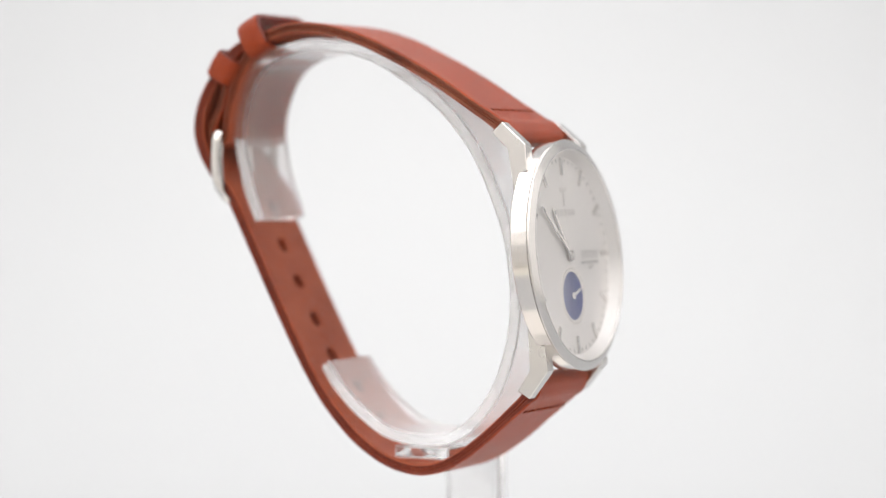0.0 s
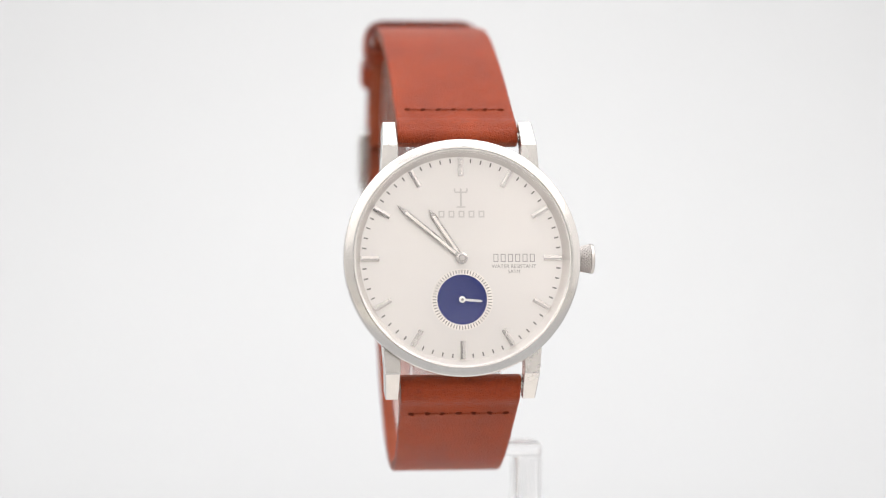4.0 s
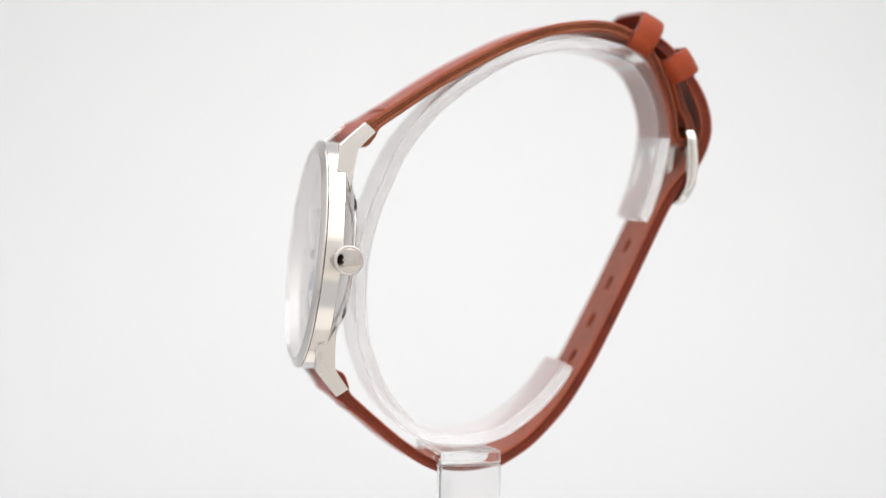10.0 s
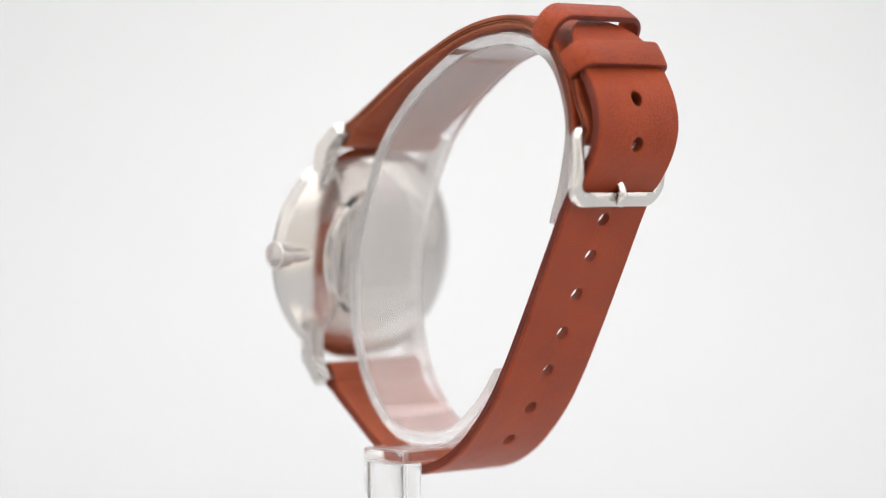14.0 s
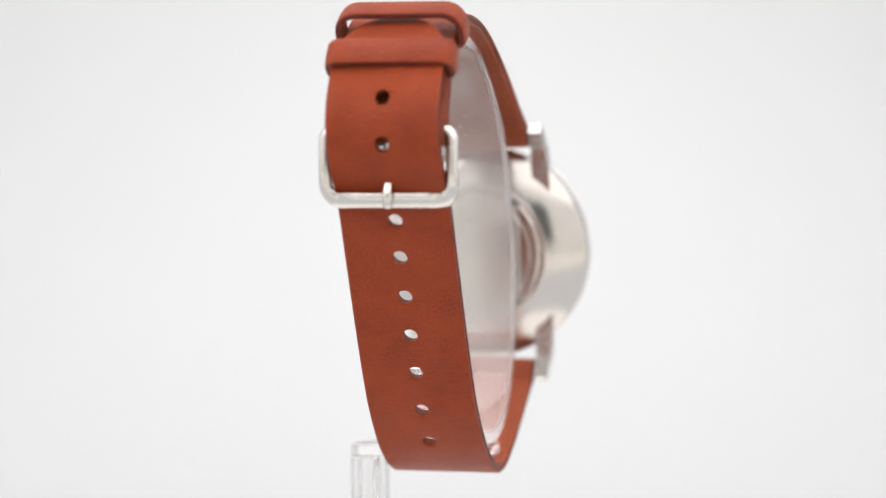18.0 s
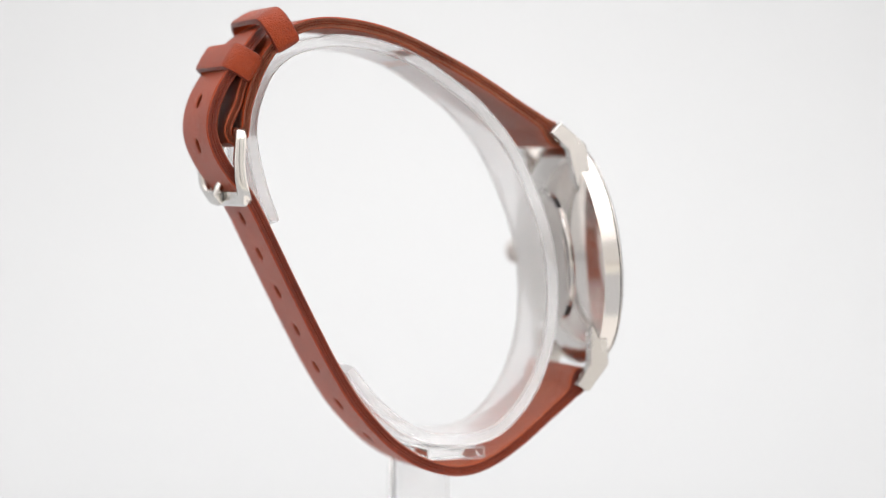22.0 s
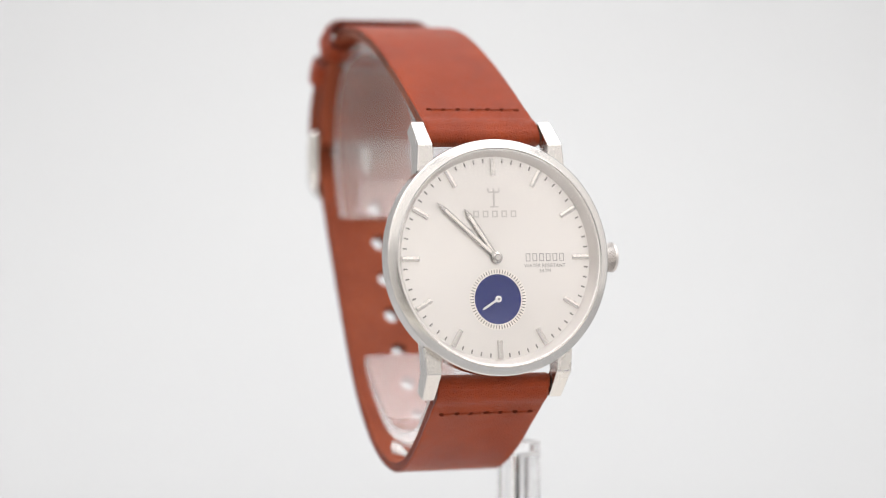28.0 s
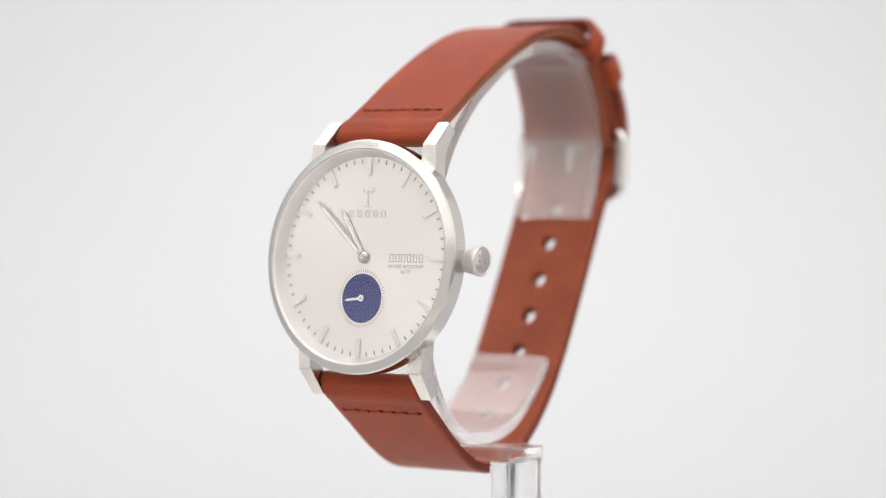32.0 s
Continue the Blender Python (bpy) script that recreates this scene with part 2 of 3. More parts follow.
def ribbon(bm, path, half, thick, holes=(), hole_radius=1.15, step=1.0, edge=0.35, middle=0.0, side=1, s0=0.0, s1=None, flat_mats=(0, 1, 2), roll=False, groove=0.0, chamfer=None, edge_rule=None):
    """A band of leather or plastic along a path: half(s) is its half width, thick(s) its thickness; holes go through it."""
    s1 = path.length if s1 is None else s1
    cell = 2.4
    rows = []
    edges = sorted([s0, s1] + [m for h in holes for m in (h - cell, h + cell)])
    for a, b in zip(edges, edges[1:]):
        if any(abs((a + b) / 2 - h) < cell * 0.9 for h in holes):
            rows += [a + (b - a) * k / 4 for k in range(4)]
        else:
            n = max(1, int(round((b - a) / step)))
            rows += [a + (b - a) * k / n for k in range(n)]
    rows.append(s1)
    if roll:
        rows = sorted([r for r in rows if r > s0 + 5.3] + [s0 + 5.0 * (k / 18) ** 1.5 for k in range(19)])

    def columns(s):
        w = half(s)
        return [-w, -(w - edge), -(w + cell) / 2, -cell, -cell / 2, 0, cell / 2, cell, (w + cell) / 2, w - edge, w]

    def place(s, x, level):
        p, n = path.at(s), path.out(s) * side
        h = thick(s) / 2
        w = half(s)
        if abs(x) > w - 0.01:
            h -= edge * 0.8
        if s1 - s < 0.05 or (s - s0 < 0.05 and not roll):
            h -= edge * 0.5
        h = max(h, 0.06)
        c = p + n * (h if level else -h)
        return bm.verts.new((x + middle, c[0], c[1]))

    surfaces = []
    for level in (1, 0):
        grid = {}
        faces = []
        index = {}
        for i, s in enumerate(rows):
            for j, x in enumerate(columns(s)):
                grid[i, j] = (s, x)
        skip = set()
        hole_rows = []
        for h in holes:
            i0 = min(range(len(rows)), key=lambda i: abs(rows[i] - (h - cell)))
            hole_rows.append((h, i0))
            for i in range(i0, i0 + 4):
                for j in range(3, 7):
                    skip.add((i, j))
        inner = {(i0 + a, 3 + b) for _, i0 in hole_rows for a in (1, 2, 3) for b in (1, 2, 3)}
        for key, (s, x) in grid.items():
            if key not in inner:
                index[key] = place(s, x, level)
        for i in range(len(rows) - 1):
            for j in range(10):
                if (i, j) not in skip:
                    faces.append((index[i, j], index[i + 1, j], index[i + 1, j + 1], index[i, j + 1], j))
        rims = []
        for h, i0 in hole_rows:
            ring = [(i0, 3 + b) for b in range(4)] + [(i0 + a, 7) for a in range(4)] + [(i0 + 4, 7 - b) for b in range(4)] + [(i0 + 4 - a, 3) for a in range(4)]
            mid, rim = [], []
            for key in ring:
                s, x = grid[key]
                v = Vector((s - h, x))
                v.normalize()
                mid.append(place(h + v[0] * hole_radius * 1.35, v[1] * hole_radius * 1.35, level))
                q = place(h + v[0] * hole_radius * (1 if level else 1.2), v[1] * hole_radius * (1 if level else 1.2), level)
                rim.append(q)
                nn = path.out(h) * side * (-0.14 if level else 0.1)
                q.co.y += nn[0]
                q.co.z += nn[1]
            for k in range(16):
                m = (k + 1) % 16
                faces.append((index[ring[k]], index[ring[m]], mid[m], mid[k], 5))
                faces.append((mid[k], mid[m], rim[m], rim[k], 5))
            rims.append(rim)
        for f in faces:
            flat = flat_mats[0] if level else flat_mats[1]
            bm.faces.new(f[:4]).material_index = chamfer if chamfer is not None and f[4] in (0, 9) else flat
        surfaces.append((index, rims))
    (top, top_rims), (low, low_rims) = surfaces
    n = len(rows) - 1
    border = [(i, 0) for i in range(n)] + [(n, j) for j in range(10)] + [(i, 10) for i in range(n, 0, -1)] + [(0, j) for j in range(10, 0, -1)]
    levels = [top]
    for share, deep in ((0.28, 0.1), (0.40, 1.0), (0.56, 0.3), (0.68, 1.0)) if groove else ((0.5, 0.0),):
        belt = {}
        for key in border:
            v = top[key].co.lerp(low[key].co, share)
            if key[1] in (0, 10):
                v.x += groove * deep if key[1] == 0 else -groove * deep
            belt[key] = bm.verts.new(v)
        levels.append(belt)
    levels.append(low)
    for k, (upper, lower) in enumerate(zip(levels, levels[1:])):
        for a, b in zip(border, border[1:] + border[:1]):
            strip = flat_mats[-1] if k % 2 else flat_mats[2]
            if edge_rule and k % 2 == 0:
                strip = edge_rule(rows[a[0]], a[1])
            bm.faces.new((upper[a], upper[b], lower[b], lower[a])).material_index = strip
    for ra, rb in zip(top_rims, low_rims):
        for k in range(16):
            m = (k + 1) % 16
            bm.faces.new((ra[k], ra[m], rb[m], rb[k])).material_index = flat_mats[-1]
    return bm


def tube(bm, points, radius, sides=12, squash=1.0, closed=False):
    """A rod through 3D points."""
    pts = [Vector(p) for p in points]
    rings = []
    n = len(pts)
    for i, p in enumerate(pts):
        a = pts[(i - 1) % n] if (closed or i) else p
        b = pts[(i + 1) % n] if (closed or i < n - 1) else p
        d = (b - a).normalized()
        u = d.cross(Vector((0, 1, 0.0)))
        if u.length < 0.2:
            u = d.cross(Vector((1, 0, 0)))
        u.normalize()
        v = d.cross(u)
        rings.append([bm.verts.new(p + u * math.cos(k) * radius + v * math.sin(k) * radius * squash) for k in np.linspace(0, 2 * math.pi, sides, endpoint=False)])
    pairs = list(zip(rings, rings[1:] + rings[:1])) if closed else list(zip(rings, rings[1:]))
    for a, b in pairs:
        for k in range(sides):
            m = (k + 1) % sides
            bm.faces.new((a[k], a[m], b[m], b[k]))
    if not closed:
        bm.faces.new(rings[0][::-1])
        bm.faces.new(rings[-1])
    return bm


# ---- the studio: sweep, tent and turntable ----
def studio():
    # paper sweep: floor, curve and back wall in one sheet with a thickness
    prof = [(-0.27, 0.0), (0.35, 0.0)]
    prof += [(0.35 + 0.25 * math.sin(a), 0.25 - 0.25 * math.cos(a)) for a in np.linspace(0.1, math.pi / 2, 14)]
    prof += [(0.60, 0.94)]
    low = [(y + (0.004 if z > 0.2 else 0.0), z - (0.004 if z <= 0.2 else 0.0)) for y, z in prof]
    bm = bmesh.new()
    for x0, x1 in ((-0.72, 0.72),):
        rows = [[bm.verts.new((x, y, z)) for x in (x0, x1)] for y, z in prof]
        back = [[bm.verts.new((x, y, z)) for x in (x0, x1)] for y, z in low]
        for r in (rows, back):
            for a, b in zip(r, r[1:]):
                bm.faces.new((a[0], a[1], b[1], b[0]))
        for a, b, c, d in zip(rows, rows[1:], back, back[1:]):
            bm.faces.new((a[0], b[0], d[0], c[0]))
            bm.faces.new((a[1], b[1], d[1], c[1]))
        bm.faces.new((rows[0][0], rows[0][1], back[0][1], back[0][0]))
        bm.faces.new((rows[-1][0], rows[-1][1], back[-1][1], back[-1][0]))
    tagged(part("backdrop", bm, SWEEP, None, scale=1), "seamless white paper sweep behind the watch", "backdrop", kind="structure")
    for name, x in (("wall_west", -0.73), ("wall_east", 0.73)):
        bm = box(bmesh.new(), x - 0.005, x + 0.005, -0.95, 0.62, 0, 0.95)
        tagged(part(name, bm, SIDE_CLOTH, None, scale=1), "warm white fabric side of a light tent", "wall", kind="structure")
    bm = box(bmesh.new(), -0.735, 0.735, -0.95, 0.62, 0.952, 0.962)
    tagged(part("ceiling", bm, TENT, None, scale=1), "white fabric top of a light tent", "ceiling", kind="structure")
    # front of the tent, with a square opening round the lens
    w, z1, y = 0.062, HEIGHT + 0.085, -0.53
    bm = bmesh.new()
    box(bm, -0.725, -w, y - 0.004, y + 0.004, 0.001, 0.95)
    box(bm, w, 0.725, y - 0.004, y + 0.004, 0.001, 0.95)
    box(bm, -w + 0.0005, w - 0.0005, y - 0.004, y + 0.004, z1, 0.95)
    tagged(part("wall_south", bm, FRONT_CLOTH, None, scale=1), "pale fabric front of a light tent with an opening", "wall", kind="structure")
    bm = box(bmesh.new(), -0.725, 0.725, -0.95, -0.272, -0.012, -0.002)
    tagged(part("floor", bm, TABLE, None, scale=1), "pale table top in front of the paper sweep", "floor", kind="structure")
    bm = box(bmesh.new(), -0.725, 0.725, -0.96, -0.951, 0, 0.95)
    tagged(part("wall_room", bm, DARK, None, scale=1), "dark room wall behind the camera", "wall", kind="structure")


studio()

turntable = tagged(new("turntable"), "round pale motorised turntable under the stand", "turntable")
part("top_plate", lathe(bmesh.new(), [(0, 12), (88, 12), (90, 11), (90, 9), (88, 8.2), (0, 8.2)]), PLATE, turntable)
part("foot", lathe(bmesh.new(), [(0, 8.2), (70, 8.2), (72, 7), (72, 0.3), (71, 0), (0, 0)]), PLATE, turntable)

# ---- the acrylic stand ----
X0 = -0.36                                            # middle of the watch across
stand = tagged(new("watch_stand"), "clear acrylic watch stand with a C-shaped cradle", "stand")
CRADLE = Path([(32.0, 4.8), (34.2, 10.9), (35.7, 18.2), (35.5, 22.6), (33.9, 27.5), (31.8, 30.7), (28.4, 33.0), (22.5, 34.4), (18.0, 34.2), (14.3, 33.6), (8.5, 31.6), (1.8, 27.4), (-3.3, 23.3), (-8.6, 16.9), (-12.4, 9.1), (-14.9, 1.6), (-15.9, -6.5), (-15.4, -14.3), (-12.8, -22.3), (-8.6, -28.1), (-4.3, -30.9), (0.8, -31.5), (5.4, -31.1), (9.2, -29.6), (13.6, -26.3), (16.9, -22.8), (19.3, -19.4)])
bm = ribbon(bmesh.new(), CRADLE, lambda s: 7.5, lambda s: 2.1, step=1.6, edge=0.3, middle=X0, flat_mats=(0, 0, 1), chamfer=2)
cradle = part("cradle", bm, [ACRYLIC, ACRYLIC_EDGE, ACRYLIC_ARRIS], stand)
cradle.visible_shadow = False


def bar_of_acrylic(name, *size, bevel=0.4):
    bm = box(bmesh.new(), *size, bevel, 2)
    for f in bm.faces:
        f.normal_update()
        f.material_index = 0 if max(abs(c) for c in f.normal) > 0.98 else 1
    bar = part(name, bm, [ACRYLIC_BAR, ACRYLIC_CORNER], stand)
    bar.visible_shadow = False
    return bar


bar_of_acrylic("bracket", X0 - 7.7, 15.4, -4.0, 6.05, -34.75, -32.58, bevel=0.35)
bar_of_acrylic("upright", 11.4, 15.4, -4.0, 6.05, -97.0, -34.8, bevel=0.3)
part("base", box(bmesh.new(), -26, 30, -26, 28, -103, -97.05, 1.2, 3), ACRYLIC, stand)

# ---- the watch ----
watch = tagged(new("wristwatch"), "steel wristwatch with silver dial, blue sub-dial and cognac leather strap", "watch")
CASE = Matrix.Translation((X0 * MM, -22.36 * MM, -0.82 * MM)) @ pose(0, 0, 0, 90 - TILT, 0, 0)


def yz(out, up):
    """A point of the case, by its height over the dial and up along it, in the watch's own y and z."""
    a = radians(TILT)
    return (-22.36 - out * math.cos(a) + up * math.sin(a), -0.82 + out * math.sin(a) + up * math.cos(a))


# case: polished band, sloping underside, case back
under, level = [], -1.74
for k in range(14):
    under.append((18.88 - 0.5 * k, level))
    level -= 0.5 * math.tan(radians(31 - 1.55 * k))
bm = lathe(bmesh.new(), [(17.5, 1.1), (18.8, 1.1), (18.97, 0.98), (18.97, -1.64)] + under + [(12.2, level), (11.5, level - 0.02)], 160)
part("case", bm, CASE_STEEL, watch, "polished steel case band", CASE, sharp=8)
bm = lathe(bmesh.new(), [(11.62, -4.2), (11.62, -4.72), (11.45, -4.9), (11.0, -4.97), (10.3, -5.0), (10.1, -4.93), (9.8, -4.93), (9.6, -5.02), (0, -5.04)], 128)
part("case_back", bm, BACK_STEEL, watch, "smooth steel case back", CASE, sharp=12)
# dark inserts stand in for the dark that the rim wall reflects
slot = None
for a in (52, 128, 232, 308):
    m = CASE @ pose(0, 0, 0, 0, 0, a)
    if slot is None:
        bm = bmesh.new()
        rim = [(r, b) for r, span in ((11.66, (-6, 6)), (11.32, (6, -6))) for b in np.linspace(*span, 8)]
        low = [bm.verts.new((r * math.cos(radians(b)), r * math.sin(radians(b)), -4.94)) for r, b in rim]
        top = [bm.verts.new((r * math.cos(radians(b)), r * math.sin(radians(b)), -4.3)) for r, b in rim]
        bm.faces.new(low)
        bm.faces.new(top[::-1])
        for i in range(16):
            bm.faces.new((low[i], top[i], top[(i + 1) % 16], low[(i + 1) % 16]))
        slot = part("rim_reflection", bm, DARK, watch, "dark insert for the dark reflection on the case back's rim", m)
    else:
        twin("rim_reflection", slot, watch, m)
# bezel with a sloping rim and a fine inner step
bm = lathe(bmesh.new(), [(18.7, 1.12), (18.98, 1.15), (19.08, 1.24), (19.05, 1.36), (18.88, 1.50), (17.9, 2.02), (17.74, 2.08), (17.6, 2.10), (17.5, 2.06), (17.47, 1.95), (17.45, 1.2), (18.7, 1.12)], 160)
part("bezel", bm, BEZEL, watch, "satin steel bezel", CASE, sharp=8)
bm = lathe(bmesh.new(), [(0, 2.03), (16.7, 2.02), (17.35, 2.0), (17.45, 1.94)], 96)
part("crystal", bm, CRYSTAL, watch, "clear flat crystal", CASE)
bm = lathe(bmesh.new(), [(0, 0), (16.6, 0), (17.3, 0.0), (17.36, -0.3), (0, -0.3)], 128)
dial = part("dial", bm, DIAL, watch, "silver sunburst dial", CASE)
bm = lathe(bmesh.new(), [(16.36, 0.006), (16.42, 0.12), (17.25, 1.9), (17.46, 1.97), (17.46, 0.006)], 160)
part("rehaut", bm, FLANGE, watch, "polished sloping ring round the dial", CASE, sharp=12)

# hour batons and minute ticks
bm = bmesh.new()
shape = [[bm.verts.new((x, y, z)) for x, z in ((-0.40, 0.0), (-0.40, 0.22), (0.0, 0.25), (0.40, 0.22), (0.40, 0.0))] for y in (-1.45, 1.45)]
bm.faces.new(shape[0][::-1])
bm.faces.new(shape[1])
for i in range(5):
    j = (i + 1) % 5
    bm.faces.new((shape[0][i], shape[0][j], shape[1][j], shape[1][i]))
bmesh.ops.bevel(bm, geom=[e for e in bm.edges if e.calc_face_angle(0) > 0.8], offset=0.05, segments=1, affect="EDGES")
baton = part("hour_marker", bm, BATON_STEEL, dial, "applied polished steel hour baton with a low ridge", sharp=2)
tick = part("minute_tick", box(bmesh.new(), -0.115, 0.115, -0.34, 0.34, 0.0, 0.03), TICK, dial, "printed grey minute tick")
first_baton, first_tick = True, True
for k in range(60):
    a = -k * 6
    if k % 5 == 0:
        m = pose(0, 0, 0.004 * MM, 0, 0, a) @ Matrix.Translation((0, 14.75 * MM, 0))
        if first_baton:
            baton.matrix_basis, first_baton = m, False
        else:
            twin("hour_marker", baton, dial, m)
    else:
        m = pose(0, 0, 0.006 * MM, 0, 0, a) @ Matrix.Translation((0, 15.75 * MM, 0))
        if first_tick:
            tick.matrix_basis, first_tick = m, False
        else:
            twin("minute_tick", tick, dial, m)


def lettering(body, size, x, y, material, name, label, spacing=1.0):
    curve = bpy.data.curves.new("words", "FONT")
    curve.body, curve.size, curve.align_x, curve.space_character = body, size, "CENTER", spacing
    curve.extrude = 0.012
    ob = new("words", curve)
    data = bpy.data.meshes.new_from_object(ob.evaluated_get(bpy.context.evaluated_depsgraph_get()))
    bpy.data.objects.remove(ob)
    bm = bmesh.new()
    bm.from_mesh(data)
    part(name, bm, material, dial, label, pose(x * MM, y * MM, 0.018 * MM))


lettering("WATER RESISTANT", 0.84, 8.45, -1.62, PRINT, "lettering", "printed words in grey capitals")
lettering("5ATM", 0.80, 8.45, -2.45, PRINT, "lettering", "printed words in grey capitals")
# maker's mark and names, as plain shapes
bm = bmesh.new()
box(bm, -0.14, 0.14, 8.35, 10.5, 0, 0.10)
box(bm, -0.72, 0.72, 8.15, 8.35, 0, 0.10)
box(bm, -1.0, 1.0, 10.5, 10.75, 0, 0.10)
for x in (-1.0, 0.0, 1.0):
    box(bm, x - 0.13, x + 0.13, 10.75, 11.25, 0, 0.10)
part("maker_mark", bm, LOGO, dial, "small applied metal mark", pose(0, 0, 0.004 * MM))


def hollow(bm, x, y, wide, tall, line, high):
    """A thin rectangular outline."""
    for x0, x1, y0, y1 in ((x, x + line, y, y + tall), (x + wide - line, x + wide, y, y + tall), (x + line, x + wide - line, y, y + line), (x + line, x + wide - line, y + tall - line, y + tall)):
        box(bm, x0, x1, y0, y1, 0, high)


for k in range(5):
    bm = bmesh.new()
    hollow(bm, -3.65 + k * 1.62, 6.55, 0.95, 1.1, 0.2, 0.08)
    part("name_shape", bm, LOGO, dial, "small applied metal shape", pose(0, 0, 0.004 * MM))
for k in range(6):
    bm = bmesh.new()
    hollow(bm, 5.15 + k * 1.18, -0.62, 0.78, 1.28, 0.11, 0.02)
    part("name_bar", bm, PRINT, dial, "printed thin grey shape", pose(0, 0, 0.018 * MM))

# sub-dial for the seconds
SUB = CASE @ Matrix.Translation((0, -6.65 * MM, 0.004 * MM))
bm = lathe(bmesh.new(), [(0, 0.02), (3.86, 0.02), (3.95, 0.05), (4.02, 0.0)], 72)
sub = part("sub_dial", bm, BLUE, watch, "deep blue seconds sub-dial", SUB)
bm = lathe(bmesh.new(), [(4.03, 0.0), (4.05, 0.06), (4.15, 0.06), (4.95, 0.01)], 72)
part("ring", bm, WHITE_RING, sub, "pale ring")
bm = box(bmesh.new(), -0.075, 0.075, -0.3, 0.3, 0, 0.02)
sub_tick = None
for k in range(60):
    m = pose(0, 0, 0.062 * MM, 0, 0, k * 6) @ Matrix.Translation((0, 4.52 * MM, -0.018 * MM))
    if sub_tick is None:
        sub_tick = part("second_tick", bm, TICK, sub, "printed grey second tick", m)
    else:
        twin("second_tick", sub_tick, sub, m)


# pointers of the dial: tapered, with a pale groove along the middle
def hand(name, length, width, z, boss, label, place, metal=None):
    bm = bmesh.new()
    rim = [(-width * 0.42, 0.0), (-width / 2, length * 0.55), (-width / 2, length * 0.86), (0, length), (width / 2, length * 0.86), (width / 2, length * 0.55), (width * 0.42, 0.0)]
    low = [bm.verts.new((x, y, z)) for x, y in rim]
    top = [bm.verts.new((x * 0.72, y * 0.985 + 0.02, z + 0.14)) for x, y in rim]
    n = len(rim)
    bm.faces.new(low[::-1])
    bm.faces.new(top)
    for i in range(n):
        bm.faces.new((low[i], low[(i + 1) % n], top[(i + 1) % n], top[i]))
    lathe(bm, [(0, z + 0.24), (boss * 0.8, z + 0.24), (boss, z + 0.16), (boss, z), (0, z)], 32)
    return part(name, bm, metal or HAND_STEEL, watch, label, place)


HUB = CASE
hour_hand = hand("hour_hand", 9.5, 0.95, 0.26, 0.95, "polished steel hour hand", HUB)
minute_hand = hand("minute_hand", 13.6, 0.80, 0.55, 0.80, "polished steel minute hand", HUB)
second_hand = hand("second_hand", 3.35, 0.42, 0.14, 0.55, "small pale steel seconds hand", SUB, PALE_STEEL)
bm = lathe(bmesh.new(), [(0, 0.40), (0.2, 0.40), (0.24, 0.37), (0.24, 0.3)], 20)
part("pin", bm, PRINT, second_hand, "grey centre pin")
for h, length, z in ((hour_hand, 9.5, 0.402), (minute_hand, 13.6, 0.692)):
    bm = box(bmesh.new(), -0.19, 0.19, length * 0.10, length * 0.86, 0, 0.012)
    part("inlay", bm, WHITE_RING, h, "pale inlay line", pose(0, 0, z * MM))
bm = lathe(bmesh.new(), [(0, 0.9), (0.36, 0.9), (0.42, 0.84), (0.42, 0.7), (0, 0.7)], 24)
part("hand_pin", bm, LOGO, watch, "steel centre pin", CASE)
bm = lathe(bmesh.new(), [(0, 0.81), (0.56, 0.81), (0.6, 0.78), (0.6, 0.7)], 24)
part("pin_collar", bm, PRINT, watch, "grey collar round the pin", CASE)

# lugs
LUG = [(-6.15, 21.05), (-4.2, 22.55), (-0.32, 18.45), (-0.30, 14.1), (-1.95, 13.7), (-2.85, 10.6), (-3.3, 18.05)]
for sx in (-1, 1):
    for su in (-1, 1):
        o = [yz(a, b * su) for a, b in LUG]
        bm = prism(bmesh.new(), o, X0 + sx * 10.0, X0 + sx * 12.95, None, 0.0)
        for v in bm.verts:
            up = abs((v.co.z + 0.82) * math.cos(radians(TILT)) + (v.co.y + 22.36) * math.sin(radians(TILT)))
            if abs(v.co.x - X0) > 12:
                v.co.x -= sx * (up - 13) * 0.085
        bmesh.ops.bevel(bm, geom=list(bm.edges), offset=0.13, segments=1, affect="EDGES", profile=0.5)
        part("lug", bm, BRUSHED, watch, "angular brushed steel lug", sharp=3)
for su in (-1, 1):
    y, z = yz(-4.4, 20.1 * su)
    bm = bmesh.new()
    tube(bm, [(X0 - 10.6, y, z), (X0 + 10.6, y, z)], 0.75, 16)
    part("spring_bar", bm, STEEL, watch)

# crown: knurled barrel on a stem, with a flat end
bm = bmesh.new()
prof = [(0.0, 11.0), (1.3, 11.0), (1.32, 18.5), (1.5, 18.6), (1.85, 18.85)]
prof += [(1.94 + 0.030 * k, 19.0 + 0.14 * k) for k in range(16)]
prof += [(2.42, 21.2), (2.42, 21.55), (2.36, 21.7), (2.24, 21.77), (2.06, 21.75), (2.0, 21.67), (0, 21.67)]
lathe(bm, prof, 96)
for v in bm.verts:
    if 18.95 < v.co.z < 21.15:
        i = round(math.atan2(v.co.y, v.co.x) / (2 * math.pi / 96))
        j = round((v.co.z - 19.0) / 0.14)
        k = 0.91 if (i + j) % 4 == 0 or (i - j) % 4 == 0 else 1.0
        v.co.x *= k
        v.co.y *= k
crown = part("crown", bm, SATIN, watch, "knurled steel crown", CASE @ pose(0, 0.0, -2.5 * MM, 0, 90, 0), sharp=20)
bm = lathe(bmesh.new(), [(0, 21.71), (1.9, 21.71), (1.98, 21.68)], 48)
part("crown_cap", bm, CROWN_END, crown, "polished crown end")
bm = bmesh.new()
